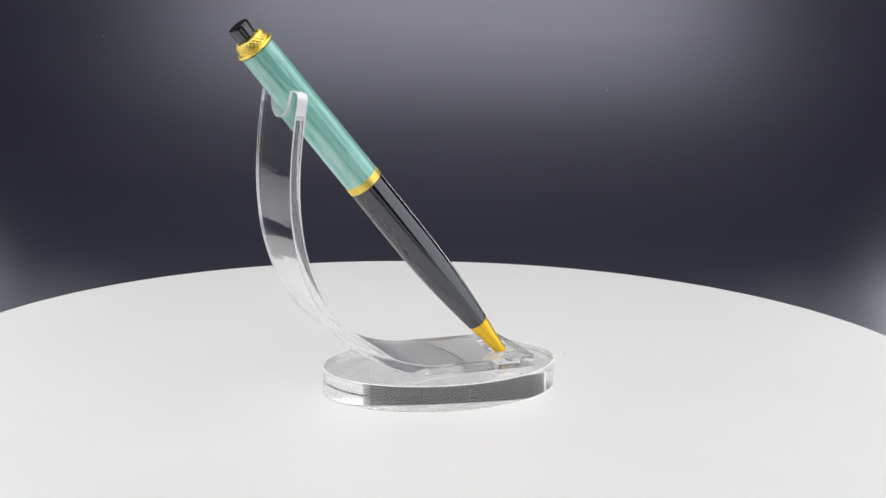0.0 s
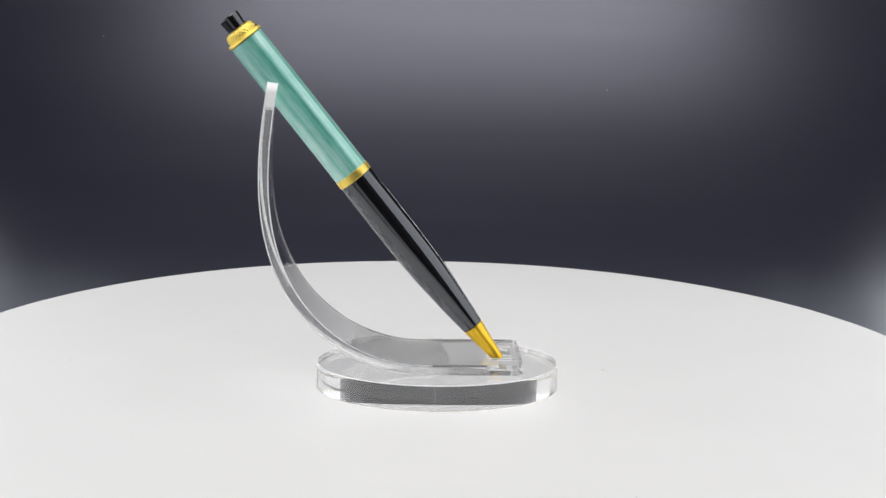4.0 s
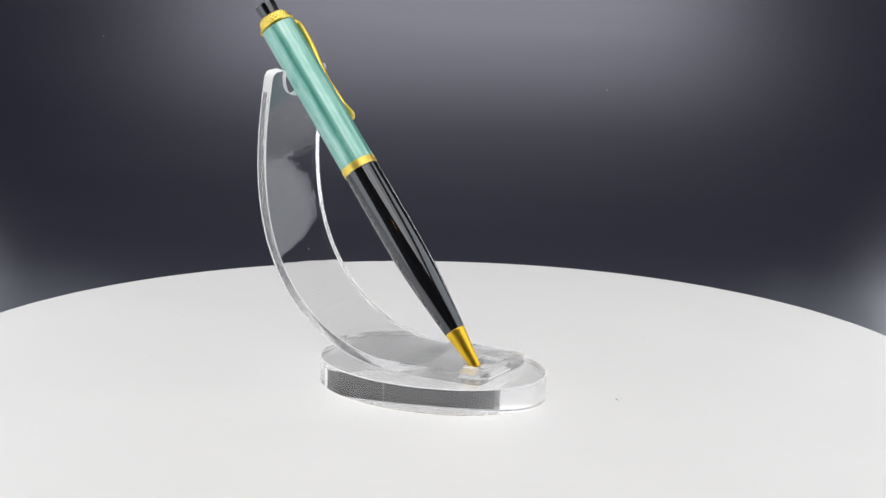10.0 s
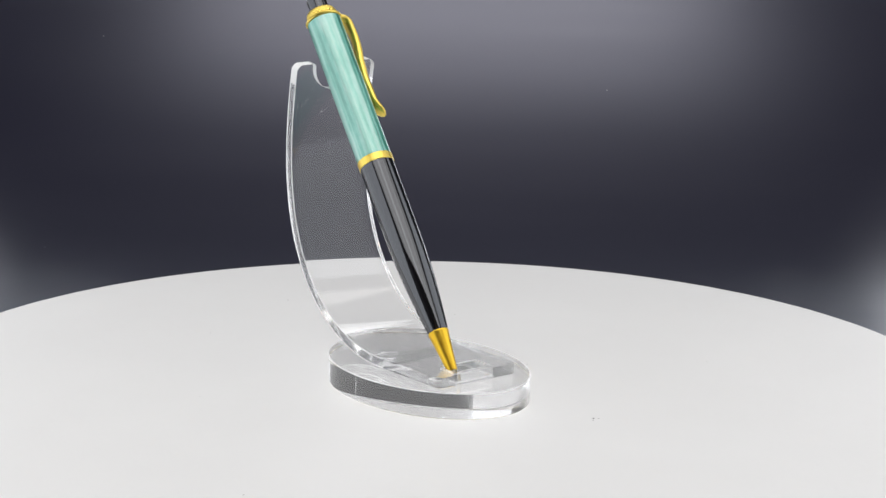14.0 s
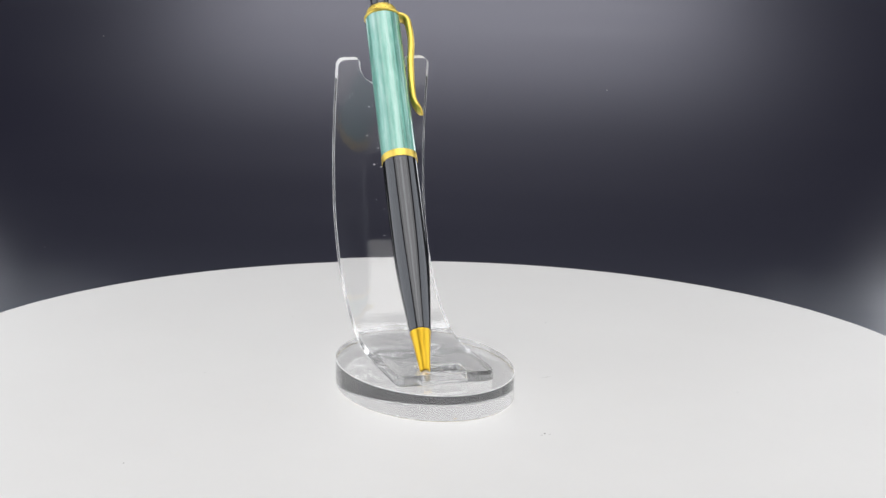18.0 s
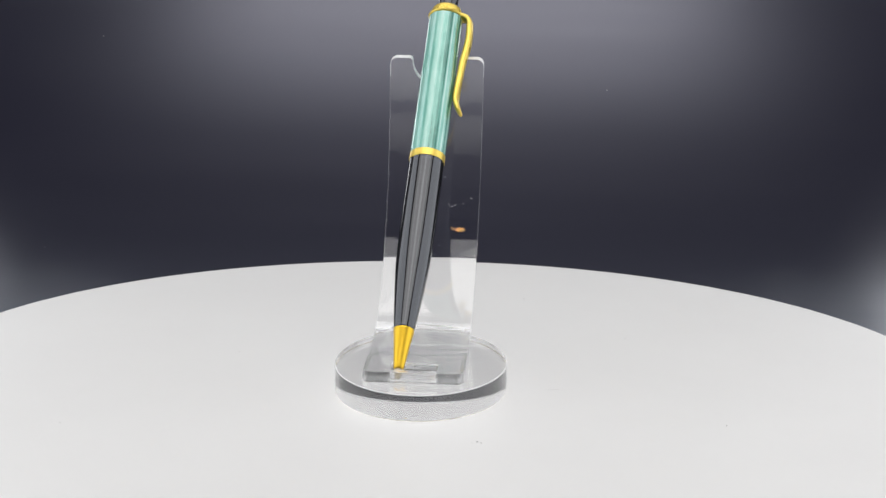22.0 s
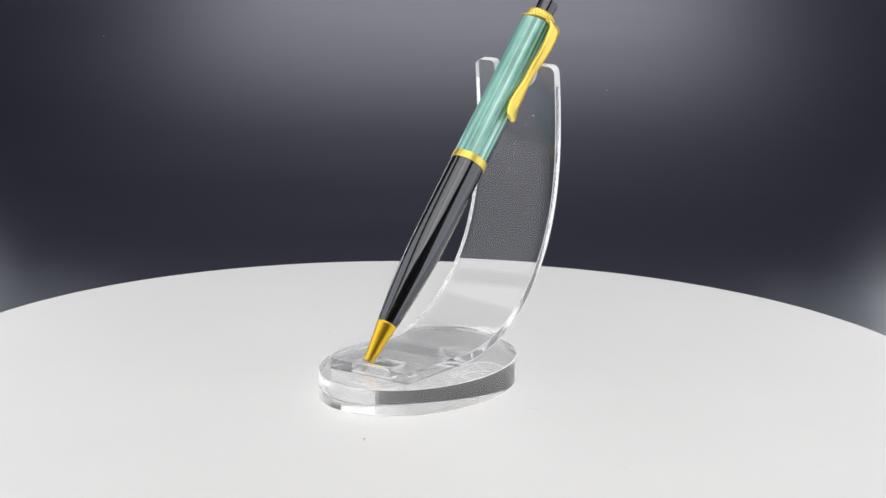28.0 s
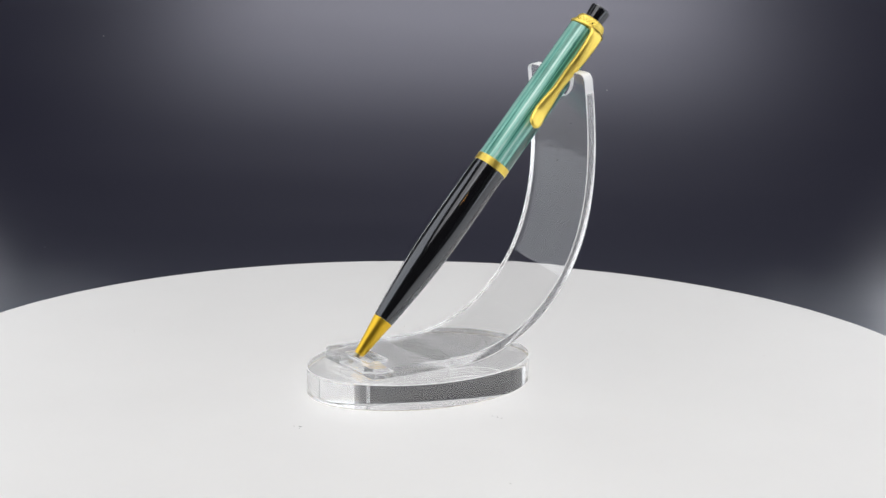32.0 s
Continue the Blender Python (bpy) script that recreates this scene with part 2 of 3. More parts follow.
def build_setting():
    prof = [(-0.28, FLOOR_Z)] + [(SWEEP_Y * i / 8, FLOOR_Z) for i in range(-8, 9)]
    prof += [(SWEEP_Y + SWEEP_R * math.sin(radians(a)), FLOOR_Z + SWEEP_R * (1 - math.cos(radians(a)))) for a in range(2, SWEEP_END + 1, 2)]
    bm = bmesh.new()
    cols = [-SHEET + 2 * SHEET * i / 12 for i in range(13)]
    grid = [[bm.verts.new((x, y, z)) for x in cols] for y, z in prof]
    for a, b in zip(grid, grid[1:]):
        for i in range(12):
            bm.faces.new((a[i], a[i + 1], b[i + 1], b[i]))
    top = bmesh.ops.extrude_face_region(bm, geom=bm.faces[:])["geom"]
    for v in top:
        if isinstance(v, bmesh.types.BMVert):
            v.co += Vector((0, 0.004 if v.co.y > 0.3 else 0.0, -0.004))
    ob = new("backdrop", finish(bm, "backdrop", [VINYL]))
    tagged(ob, "curved black vinyl photo backdrop sweeping up behind the turntable", "backdrop", kind="structure")
    fleck = finish(lathe([(0, 0), (0.9, 0.1), (0.6, 0.8), (0, 1.0)], 6), "dust_speck", [PALE_DUST])
    for x, deg, size in ((-0.1591, 37.6, 0.8), (0.0813, 32.6, 0.7), (0.0449, 17.0, 0.55), (-0.1619, 11.4, 0.6), (0.0385, 27.9, 0.4), (-0.1022, 36.0, 0.4), (0.1681, 36.9, 0.45), (-0.1344, 40.9, 0.5), (-0.1045, 19.5, 0.4)):
        a = radians(deg)
        d = new("dust_speck", fleck)
        d.parent = ob
        d.matrix_local = (pose(x, SWEEP_Y + SWEEP_R * math.sin(a), FLOOR_Z + SWEEP_R * (1 - math.cos(a)), deg)
                          @ Matrix.Diagonal((size * 0.8 * MM, size * 0.55 * MM, size * 0.1 * MM, 1)))
    # a tent of white cloth, open to the dark room in front; it closes the place
    back, top_z, front = 0.56, 0.66, -0.90
    room = -1.3
    for name, lo, hi, mat in (("wall_north", (-HALF - .02, back, FLOOR_Z - .02), (HALF + .02, back + .02, 0.31), GREY),
                              ("wall_upper", (-HALF - .02, back + .022, FLOOR_Z - .02), (HALF + .02, back + .042, top_z), ROOM),
                              ("floor_tent", (-HALF, front, FLOOR_Z - .018), (HALF, back, FLOOR_Z - .006), TENT),
                              ("wall_west", (-HALF - .02, front, FLOOR_Z - .02), (-HALF - .004, back, top_z), GREY),
                              ("wall_east", (HALF + .004, front, FLOOR_Z - .02), (HALF + .02, back, top_z), GREY),
                              ("room_west", (-1.22, room, FLOOR_Z - .02), (-1.2, front, 1.2), ROOM),
                              ("room_east", (1.2, room, FLOOR_Z - .02), (1.22, front, 1.2), ROOM),
                              ("room_south", (-1.22, room - .02, FLOOR_Z - .02), (1.22, room, 1.2), ROOM),
                              ("ceiling", (-HALF - .02, front, top_z), (HALF + .02, back + .042, top_z + .02), ROOM),
                              ("ceiling_room", (-1.22, room - .02, 1.2), (1.22, front, 1.22), ROOM),
                              ("floor", (-1.22, room - .02, FLOOR_Z - .04), (1.22, back + .042, FLOOR_Z - .02), ROOM)):
        b = bmesh.new()
        bmesh.ops.create_cube(b, size=1)
        for v in b.verts:
            v.co = Vector([(l + h) / 2 + c * (h - l) for l, h, c in zip(lo, hi, v.co)])
        w = new(name, finish(b, name, [mat], False))
        tagged(w, "plain side of the photo tent and its room", "wall", kind="structure")


build_setting()


def build_indicator():
    """A small warm lamp over the camera, which the pen and the strip mirror."""
    ob = new("indicator_lamp", finish(lathe([(0, 0), (5.4 * MM, 0), (6.4 * MM, 1 * MM), (6.4 * MM, 5 * MM), (4 * MM, 8.5 * MM), (0, 9.6 * MM)], 20), "indicator_lamp", [WARM]))
    ob.matrix_world = look((-0.076, -0.615, 0.478), (0.0, 0.0, 0.05)) @ pose(0, 0, 0, 180)
    return tagged(ob, "small warm glowing indicator lamp", "lamp", kind="structure")


build_indicator()

# ---- the turntable ----
DISC_R = 0.1616


def build_turntable():
    ob = tagged(new("turntable"), "round matt white motorised turntable with dust on it", "turntable")
    h = -FLOOR_Z
    top = lathe([(0, -0.012), (DISC_R - 0.002, -0.012), (DISC_R - 0.0006, -0.0114), (DISC_R, -0.0105), (DISC_R, -0.0009),
                 (DISC_R - 0.0003, -0.0003), (DISC_R - 0.001, 0.0), (DISC_R - 0.03, 0.0), (0, 0)], 256)
    disc = part("disc", top, WHITE, ob)
    rnd = random.Random(3)
    mote = finish(lathe([(0, 0), (0.9, 0.1), (0.6, 0.8), (0, 1.0)], 6), "dust_speck", [DUST])
    for x, y, size in ((22.7, -50.6, 0.30), (23.9, -51.4, 0.16), (21.5, -52.0, 0.14), (36.3, 3.4, 0.2), (37.6, 4.1, 0.16), (35.0, 2.7, 0.13),
                       (-64, 22, 0.14), (51, 66, 0.16), (-30, 84, 0.15), (88, -20, 0.15), (-92, -60, 0.16), (12, 110, 0.15)):
        d = new("dust_speck", mote)
        d.parent = disc
        d.matrix_local = Matrix.Translation((x * MM, y * MM, 0)) @ Matrix.Rotation(rnd.random() * 6, 4, "Z") @ Matrix.Diagonal((size * MM * 1.7, size * MM, size * MM * 0.5, 1))
    foot = lathe([(0, -h), (DISC_R - 0.03, -h), (DISC_R - 0.028, -h + 0.002), (DISC_R - 0.028, -0.0122), (0, -0.0122)], 128)
    part("foot", foot, WHITE, ob)
    return ob


turntable = build_turntable()

# ---- the pen stand: an oval base and a bent strip with a notch ----
BASE_A, BASE_B, BASE_H = 25.1 * MM, 35.2 * MM, 7.65 * MM
STRIP_T, STRIP_W = 3.0 * MM, 28.55 * MM
SAW_FROM, SAW_TO = 78.5, 90.5


def build_stand():
    ob = tagged(new("pen_stand"), "clear acrylic pen stand with oval base and bent notched strip", "stand")
    n = 160
    prof = [(0.00025, 0.0), (0.0, 0.00025), (0.0, BASE_H - 0.00025), (0.00025, BASE_H)]
    bm = bmesh.new()
    rings = [[bm.verts.new(((BASE_A - k) * math.cos(2 * math.pi * i / n), (BASE_B - k) * math.sin(2 * math.pi * i / n), z + 0.00015))
              for i in range(n)] for k, z in prof]
    for lo, hi in zip(rings, rings[1:]):
        for i in range(n):
            bm.faces.new((lo[i], lo[(i + 1) % n], hi[(i + 1) % n], hi[i]))
    for f in bm.faces:
        h = f.calc_center_median().z
        f.material_index = 2 if h > BASE_H * 0.95 else 3 if h < BASE_H * 0.05 else 1
    bm.faces.new(rings[0][::-1])
    bm.faces.new(rings[-1])
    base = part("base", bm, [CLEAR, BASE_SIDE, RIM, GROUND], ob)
    # the moulding seam up one side of the base
    seam = bmesh.new()
    sa = math.radians(177.5)
    sx_, sy_ = BASE_A * math.cos(sa), BASE_B * math.sin(sa)
    bmesh.ops.create_cube(seam, size=1)
    for v in seam.verts:
        v.co = Vector((sx_ + v.co.x * 0.00016, sy_ + v.co.y * 0.00022, BASE_H / 2 + v.co.z * (BASE_H - 0.0006)))
    part("seam", seam, CUT, base, "thin moulding seam")
    # small chips and grit along the lower and upper rim of the base
    rnd = random.Random(11)
    chips = [finish(lathe([(0, 0), (0.9, 0.1), (0.6, 0.8), (0, 1.0)], 5), "chip", [mt]) for mt in (LINT, GRIT)]
    for i in range(54):
        a = 2 * math.pi * rnd.random()
        low = i % 3 != 0
        size = (0.09 + 0.16 * rnd.random() ** 2) * MM
        d = new("chip", chips[1 if low and rnd.random() < 0.5 else 0])
        d.parent = base
        out = Vector((math.cos(a) / BASE_A, math.sin(a) / BASE_B, 0)).normalized()
        at = Vector((BASE_A * math.cos(a), BASE_B * math.sin(a), (0.35 + 0.9 * rnd.random() ** 3) * MM if low else BASE_H - 0.05 * MM))
        d.matrix_local = (Matrix.Translation(at) @ out.to_track_quat("Z", "Y").to_matrix().to_4x4()
                          @ Matrix.Diagonal((size * (1 + 1.5 * rnd.random()), size * 0.7, size * 0.3, 1)))
    # a chipped stretch along the upper rim before the foot
    for i in range(90):
        a = radians(-90 + 66 * (2 * rnd.random() - 1))
        size = (0.10 + 0.16 * rnd.random() ** 2) * MM
        d = new("chip", chips[0])
        d.parent = base
        d.matrix_local = (Matrix.Translation((BASE_A * math.cos(a), BASE_B * math.sin(a), BASE_H + 0.02 * MM)) @ Matrix.Rotation(a + math.pi / 2, 4, "Z")
                          @ Matrix.Diagonal((size * (1 + 2 * rnd.random()), size, size * 0.8, 1)))
    # strip: flat foot, then a bend that eases towards the top; (y, z) of the lower face and its slope
    z0 = BASE_H + 0.00035
    bend_at, bend_run, steps = 4.7 * MM, 108.8 * MM, 72
    knots = (1.41, 1.241, 1.213, 1.12, 0.703, 0.42, 0.13)
    path = [(y * MM, z0, 0.0) for y in (-24.0, -20.0, -12.4, -6.0, 0.0)] + [(bend_at, z0, 0.0)]
    for i in range(steps):
        k = (i + 0.5) / steps * (len(knots) - 1)
        bow = knots[int(k)] + (k - int(k)) * (knots[int(k) + 1] - knots[int(k)])
        y, z, a = path[-1]
        turn, run = radians(bow * bend_run / MM / steps), bend_run / steps
        path.append((y + run * math.cos(a + turn / 2), z + run * math.sin(a + turn / 2), a + turn))
    length = [0.0]
    for p, q in zip(path, path[1:]):
        length.append(length[-1] + math.hypot(q[0] - p[0], q[1] - p[1]))
    total = length[-1]

    def bent(x, s, up):
        s = min(max(s, 0.0), total)
        k = max(i for i in range(len(length) - 1) if length[i] <= s + 1e-12)
        f = (s - length[k]) / (length[k + 1] - length[k])
        y, z, a = (path[k][j] + f * (path[k + 1][j] - path[k][j]) for j in range(3))
        return Vector((x - 0.8 * MM + 0.0129 * (z - z0), y - up * math.sin(a), z + up * math.cos(a)))

    # flat outline in (x, run), then bent; the notch is a round bay with soft lips
    hw, rc = STRIP_W / 2, 2.2 * MM
    nr, lip = 7.4 * MM, 1.1 * MM
    rows = [i * total / 90 for i in range(1, 88)]
    side = [s for s in rows if rc < s < total - rc]
    outline = arc(-hw + rc, rc, rc, 180, 270, 6) + arc(hw - rc, rc, rc, 270, 360, 6)
    outline += [(hw, s) for s in side]
    outline += arc(hw - rc, total - rc, rc, 0, 90, 6)
    outline += arc(nr + lip, total - lip, lip, 90, 180, 5)
    outline += arc(0, total - lip, nr, 0, -180, 24)[1:-1]
    outline += arc(-nr - lip, total - lip, lip, 0, 90, 5)
    outline += arc(-hw + rc, total - rc, rc, 90, 180, 6)
    outline += [(-hw, s) for s in reversed(side)]
    # slot in the foot for the tip
    sx, s0, s1, sr = 6.7 * MM, 2.6 * MM, 9.8 * MM, 0.8 * MM
    slot = (arc(-sx + sr, s0 + sr, sr, 180, 270, 3) + arc(sx - sr, s0 + sr, sr, 270, 360, 3)
            + arc(sx - sr, s1 - sr, sr, 0, 90, 3) + arc(-sx + sr, s1 - sr, sr, 90, 180, 3))
    bm = prism(outline, 0.0, STRIP_T, (slot,))
    cuts = [s for s in rows]
    for s in cuts:
        bmesh.ops.bisect_plane(bm, geom=bm.verts[:] + bm.edges[:] + bm.faces[:], plane_co=(0, s, 0), plane_no=(0, 1, 0), dist=1e-7)
    for h in (0.36 * MM, STRIP_T - 0.36 * MM):
        bmesh.ops.bisect_plane(bm, geom=bm.verts[:] + bm.edges[:] + bm.faces[:], plane_co=(0, 0, h), plane_no=(0, 0, 1), dist=1e-7)
    bmesh.ops.recalc_face_normals(bm, faces=bm.faces[:])
    for f in bm.faces:
        if abs(f.normal.z) < 0.5:
            c = f.calc_center_median()
            f.material_index = 2 if c.y > total - 5.5 * MM and (abs(c.x) > hw - rc - 1e-4 or c.y > total - 0.5 * MM) else 1
            # outer bands whitened to imitate the bright lines along glassy edges
            if f.material_index == 1 and not 0.36 * MM < c.z < STRIP_T - 0.36 * MM and c.y > 12 * MM:
                f.material_index = 3
            elif f.material_index == 1 and c.y > total * 0.60:
                f.material_index = 4
            if c.y < 26 * MM:
                inner = abs(c.x) < sx + 0.1 * MM and s0 - 0.1 * MM < c.y < s1 + 0.1 * MM
                f.material_index = 3 if inner and not 0.36 * MM < c.z < STRIP_T - 0.36 * MM else 5
            if c.y > total - 10 * MM and abs(c.x) < nr + 0.2 * MM:
                f.material_index = 2
    for v in bm.verts:
        v.co = bent(v.co.x, v.co.y, v.co.z)
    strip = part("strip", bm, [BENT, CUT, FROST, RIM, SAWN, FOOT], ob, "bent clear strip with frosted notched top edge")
    # the cement between the foot and the base, with a rounded end
    fw, fy = 13.2 * MM, -1.5 * MM
    film = prism([(-fw - 0.8 * MM, -23 * MM), (fw - 0.8 * MM, -23 * MM), (fw - 0.8 * MM, fy)]
                 + [(x * fw - 0.8 * MM, fy + (1.2 * x - 1.4 * (1 - x * x)) * MM) for x in (0.75, 0.5, 0.25, 0, -0.25, -0.5, -0.75)]
                 + [(-fw - 0.8 * MM, fy - 1.2 * MM)], BASE_H - 0.0001, z0 + 0.0001)
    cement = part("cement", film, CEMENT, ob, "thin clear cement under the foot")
    # dust and small bubbles on the strip's inner face
    rnd = random.Random(5)
    fleck = finish(lathe([(0, 0), (0.8, 0.2), (0.7, 0.7), (0, 1.0)], 6), "dust_speck", [LINT])
    for i in range(46):
        s = total * (0.45 + 0.5 * rnd.random() ** 0.8)
        x = rnd.gauss(0.0, 0.5) * hw * 0.8
        if abs(x) > hw - 0.0012 or (s > total - 11 * MM and abs(x) < 8.5 * MM):
            continue
        size = (0.10 + 0.17 * rnd.random() ** 2) * MM
        d = new("dust_speck", fleck)
        d.parent = strip
        p0 = bent(x, s, STRIP_T)
        up = (bent(x, s, STRIP_T + 0.001) - p0).normalized()
        d.matrix_local = Matrix.Translation(p0) @ up.to_track_quat("Z", "Y").to_matrix().to_4x4() @ Matrix.Diagonal((size * (1 + rnd.random()), size, size * 0.5, 1))
    # fine scratches on the inner face: across, along, half length, turn
    nick = finish(lathe([(0, 0), (0.9, 0.1), (0.7, 0.8), (0, 1.0)], 6), "scratch", [LINT])
    for x, s, half, turn in ((-13.0, 124.5, 0.5, 70), (-11.6, 124.6, 0.55, 62), (-10.3, 125.4, 0.5, 66), (-9.3, 126.6, 0.4, 60), (-8.2, 129.9, 0.3, 30),
                             (11.6, 93.0, 0.9, -38), (6.3, 90.2, 1.5, 24), (5.0, 90.6, 0.5, -50), (3.4, 99.5, 0.8, 8), (9.4, 91.0, 0.3, 10)):
        p0 = bent(x * MM, s * MM, STRIP_T)
        up = (bent(x * MM, s * MM, STRIP_T + 0.001) - p0).normalized()
        along = (bent(x * MM, s * MM + 0.0005, STRIP_T) - p0).normalized()
        basis = Matrix((along.cross(up), along, up)).transposed().to_4x4()
        d = new("scratch", nick)
        d.parent = strip
        d.matrix_local = Matrix.Translation(p0) @ basis @ Matrix.Rotation(radians(turn), 4, "Z") @ Matrix.Diagonal((half * MM, 0.06 * MM, 0.03 * MM, 1))
    # saw marks across the inner half of one edge
    mark = finish(lathe([(0, 0), (0.9, 0.1), (0.7, 0.8), (0, 1.0)], 6), "saw_mark", [LINT])
    for i in range(16):
        s = (SAW_FROM + (SAW_TO - SAW_FROM) * i / 15) * MM
        p0, p1 = bent(-hw, s, STRIP_T * 0.55), bent(-hw, s, STRIP_T * 0.93)
        cross = (p1 - p0).normalized()
        out = Vector((-1, 0, 0))
        d = new("saw_mark", mark)
        d.parent = strip
        d.matrix_local = (Matrix.Translation((p0 + p1) / 2) @ Matrix((cross, out.cross(cross), out)).transposed().to_4x4()
                          @ Matrix.Diagonal(((p1 - p0).length * (0.35 + 0.15 * rnd.random()), 0.09 * MM, 0.03 * MM, 1)))
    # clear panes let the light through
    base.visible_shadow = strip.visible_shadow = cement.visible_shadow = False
    return ob


stand = build_stand()

# ---- the pen ----
U_CONE, U_BODY, U_BAND, U_TOP, U_END = 3.0 * MM, 15.3 * MM, 70.1 * MM, 120.2 * MM, 128.4 * MM


def build_pen():
    ob = tagged(new("ballpoint_pen"), "black and green striped pearl pen with gold trim in stand", "pen")
    part("writing_tip", lathe([(0, 0.0001), (0.0005, 0.0), (0.0008, 0.0006), (0.0009, 0.0016), (0.0011, 0.0018), (0.0011, U_CONE + 0.001), (0, U_CONE + 0.001)], 24),
         STEEL, ob, "worn brass writing tip")
    cone = [(0, U_CONE - 0.0002), (0.00135, U_CONE), (0.0015, U_CONE + 0.0003), (0.00195, U_CONE + 0.0040), (0.0025, U_CONE + 0.0085),
            (0.00302, U_BODY - 0.0003), (0.00298, U_BODY), (0, U_BODY)]
    part("nose_cone", lathe(cone, 64), CONE_GOLD, ob, "polished gold nose cone")
    body = [(0, U_BODY)] + [(0.0029, U_BODY), (0.00306, U_BODY + 0.0002), (0.00345, U_BODY + 0.0036), (0.0038, U_BODY + 0.0070), (0.00425, U_BODY + 0.0115),
            (0.00464, U_BODY + 0.0160), (0.00495, U_BODY + 0.0205), (0.00514, U_BODY + 0.0250), (0.00524, U_BODY + 0.0300), (0.00527, U_BODY + 0.0360),
            (0.00526, U_BODY + 0.0450), (0.00522, U_BAND - 0.0001), (0, U_BAND)]
    part("lower_barrel", lathe(body, 96), BLACK, ob, "polished black lower barrel")
    band = [(0, U_BAND - 0.0001), (0.00531, U_BAND - 0.0001), (0.00537, U_BAND), (0.00537, U_BAND + 0.0021), (0.00531, U_BAND + 0.0022), (0, U_BAND + 0.0022)]
    part("centre_band", lathe(band, 96), GOLD, ob, "gold centre band", angle=15)
    u = U_BAND + 0.0022
    upper = [(0, u), (0.00522, u), (0.00527, u + 0.0003), (0.00528, u + 0.02), (0.00524, U_TOP - 0.0001), (0, U_TOP)]
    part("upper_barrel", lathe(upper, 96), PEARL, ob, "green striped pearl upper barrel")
    flange = [(0, U_TOP), (0.0050, U_TOP), (0.00545, U_TOP + 0.0002), (0.0056, U_TOP + 0.0006), (0.0054, U_TOP + 0.0010), (0.0048, U_TOP + 0.0012), (0, U_TOP + 0.0012)]
    part("top_ring", lathe(flange, 96), GOLD, ob, "gold top ring")

    def knurl(a, z):
        w = (z - U_TOP - 0.0012) / 0.0027
        if w < 0.02 or w > 0.98:
            return 0.0
        k = 1 - min(1.0, abs(math.sin(13 * a + 7 * w)) * abs(math.sin(13 * a - 7 * w)) * 1.6)
        return -0.00028 * k

    kz = [U_TOP + 0.0012 + 0.0027 * i / 14 for i in range(15)]
    dome = [(0, kz[0]), (0.0046, kz[0])] + [(0.0034 + 0.0014 * math.sqrt(max(0.0, 1 - (i / 14) ** 2.2)), z) for i, z in enumerate(kz)]
    dome += [(0.0031, kz[-1] + 0.0001), (0, kz[-1] + 0.0001)]
    part("knurled_collar", lathe(dome, 156, knurl), SATIN_GOLD, ob, "knurled gold collar", angle=60)
    k0 = U_TOP + 0.0038
    part("push_button", lathe([(0, k0), (0.0027, k0), (0.0028, k0 + 0.0004), (0.0031, U_END - 0.0004), (0.0029, U_END), (0, U_END + 0.0001)], 64),
         BLACK, ob, "black push button")
    # clip: a bent blade that leaves the top ring, bows out and comes back with a rounded foot
    clip = bmesh.new()
    rows = []
    steps = 44
    for i in range(steps + 1):
        f = i / steps
        s = f * 35.0
        down = -0.5 + s
        if f < 0.1:
            g = f / 0.1
            out, down = 4.6 + 3.1 * math.sin(g * math.pi / 2), 0.4 - 0.9 + 2.4 * (1 - math.cos(g * math.pi / 2))
        else:
            g = (f - 0.1) / 0.9
            down = 1.9 + g * 32.2
            k = min(1.0, g / 0.82)
            out = 7.7 + 0.45 * math.sin(min(1, g / 0.4) * math.pi) - 1.3 * k * k * (3 - 2 * k)
            if g > 0.82:
                out = 6.4 + 2.3 * ((g - 0.82) / 0.18) ** 1.6
        half = 2.45 - 1.15 * min(1, f / 0.62) ** 0.85
        if f > 0.62:
            half = 1.3 + 0.9 * math.sin(min(1, (f - 0.62) / 0.27) * math.pi / 2)
        if f > 0.93:
            half *= math.sqrt(max(0.02, 1 - ((f - 0.93) / 0.072) ** 2))
        thick = 1.65 + 0.4 * math.sin(min(1.0, f / 0.9) * math.pi)
        if f > 0.9:
            thick *= 0.25 + 0.75 * math.sqrt(max(0.0, 1 - ((f - 0.9) / 0.1) ** 2))
        rows.append((out, down, half, thick))
    prev = None
    for k, (out, down, half, thick) in enumerate(rows):
        o0, d0 = rows[max(0, k - 1)][:2]
        o1, d1 = rows[min(steps, k + 1)][:2]
        t = Vector((o1 - o0, -(d1 - d0))).normalized()
        nx, nz = -t.y, t.x
        ring = []
        for j in range(14):
            a = 2 * math.pi * j / 14
            ca, sa = math.cos(a), math.sin(a)
            y = half * math.copysign(abs(ca) ** 0.7, ca)
            h = thick * 0.5 * math.copysign(abs(sa) ** 0.7, sa)
            ring.append(clip.verts.new(((out + nx * h) * MM, y * MM, U_TOP + (-down + nz * h) * MM)))
        if prev:
            for j in range(14):
                clip.faces.new((prev[j], prev[(j + 1) % 14], ring[(j + 1) % 14], ring[j]))
        else:
            clip.faces.new(ring)
        prev = ring
    clip.faces.new(prev[::-1])
    part("clip", clip, GOLD, ob, "gold pocket clip", angle=70)
    return ob


pen = build_pen()

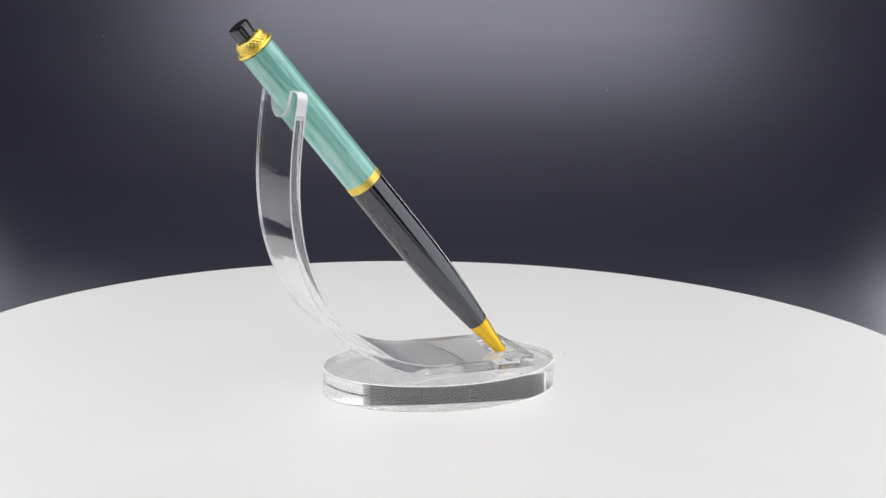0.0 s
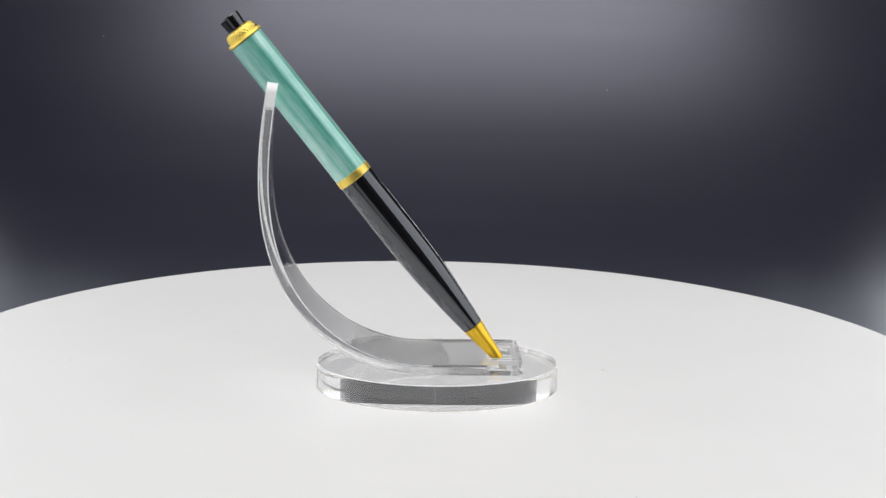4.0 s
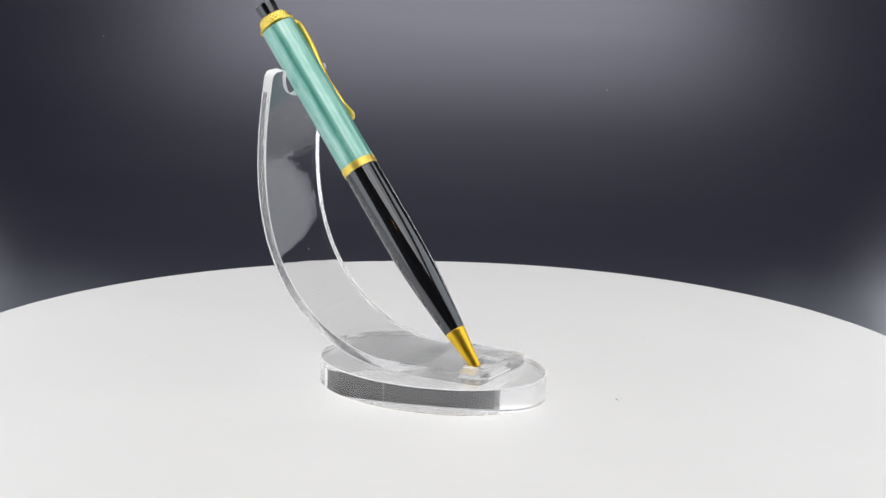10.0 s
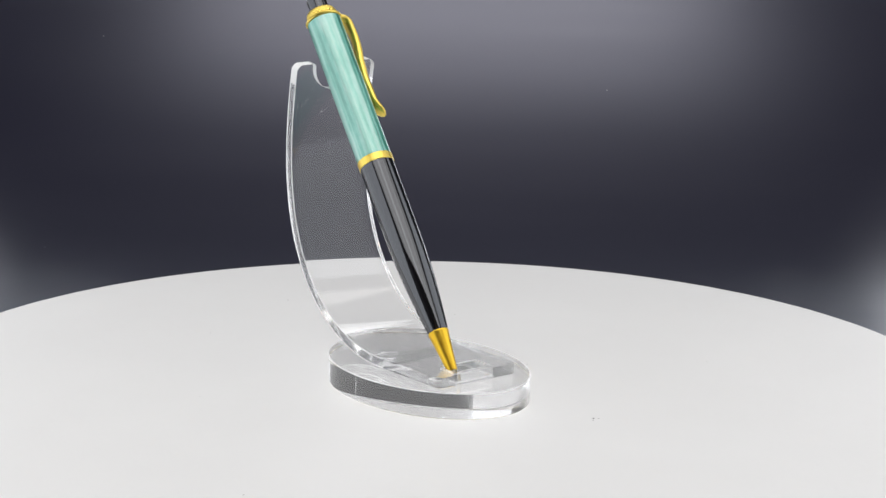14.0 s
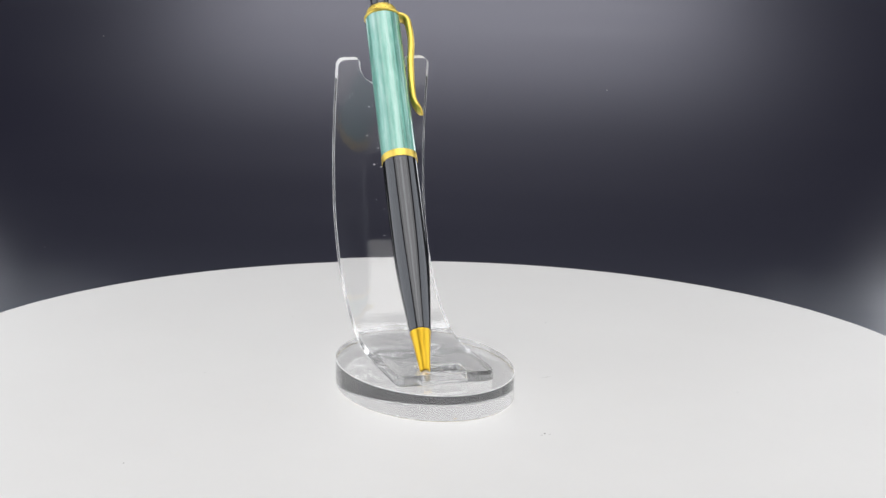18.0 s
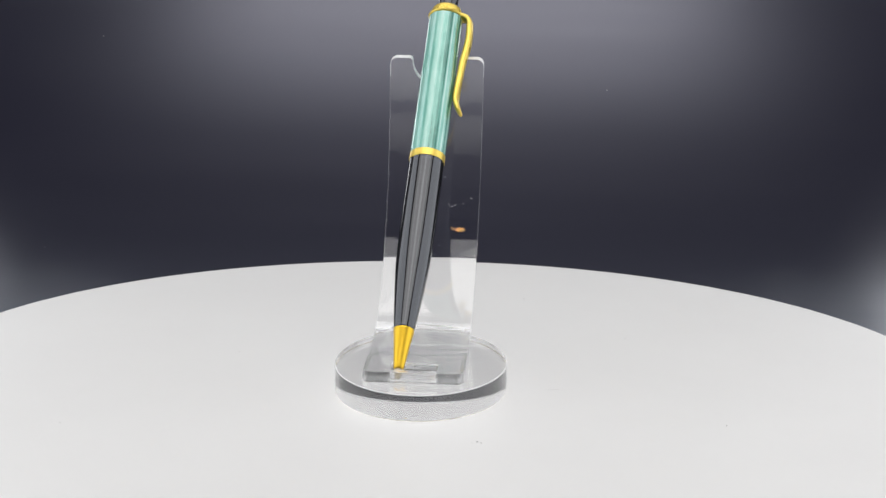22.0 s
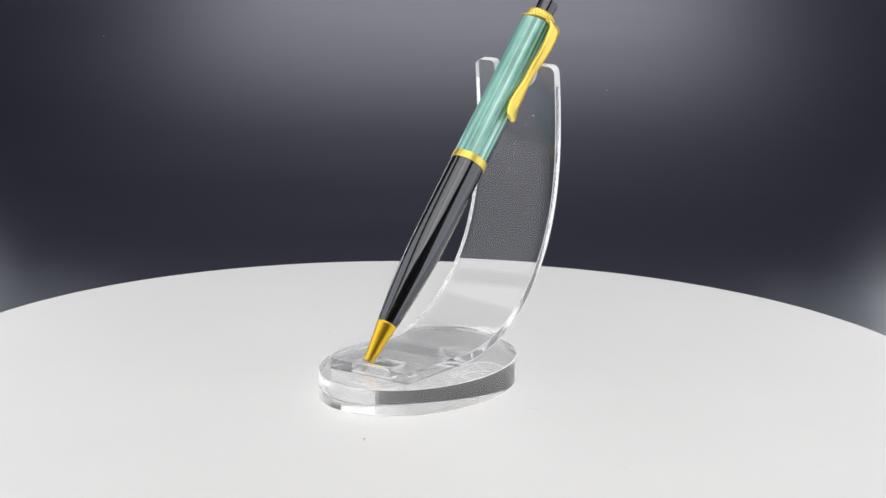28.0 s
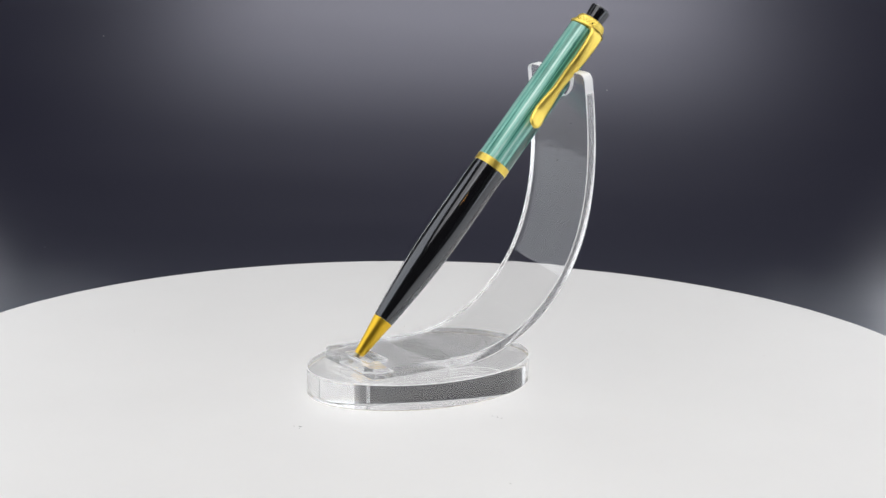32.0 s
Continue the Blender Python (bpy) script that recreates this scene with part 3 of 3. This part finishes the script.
# ---- where the things stand on the disc, at a turn of zero ----
STAND_AT = pose(-2.11 * MM, -2.35 * MM, 0, 0, 0, 6.76)
TIP = Vector((-5.42, -19.52, 7.84)) * MM
AXIS = Vector((0.0640, 0.6241, 0.7787)).normalized()
CLIP_WAY = Vector((8.82, -1.41, 0.41))
CLIP_WAY = (CLIP_WAY - AXIS * CLIP_WAY.dot(AXIS)).normalized()
SIDE = AXIS.cross(CLIP_WAY)
PEN_AT = STAND_AT @ (Matrix.Translation(TIP) @ Matrix((CLIP_WAY, SIDE, AXIS)).transposed().to_4x4())


# ---- the turntable turns and carries the stand and the pen ----
START, SPEED = 106.70, -5.327


def motions():
    times = [i * 0.5 for i in range(int(SECONDS * 2) + 1)]
    for ob, at in ((turntable, Matrix()), (stand, STAND_AT), (pen, PEN_AT)):
        walk(ob, [(t, pose(0, 0, 0, 0, 0, START + SPEED * t) @ at) for t in times])


motions()
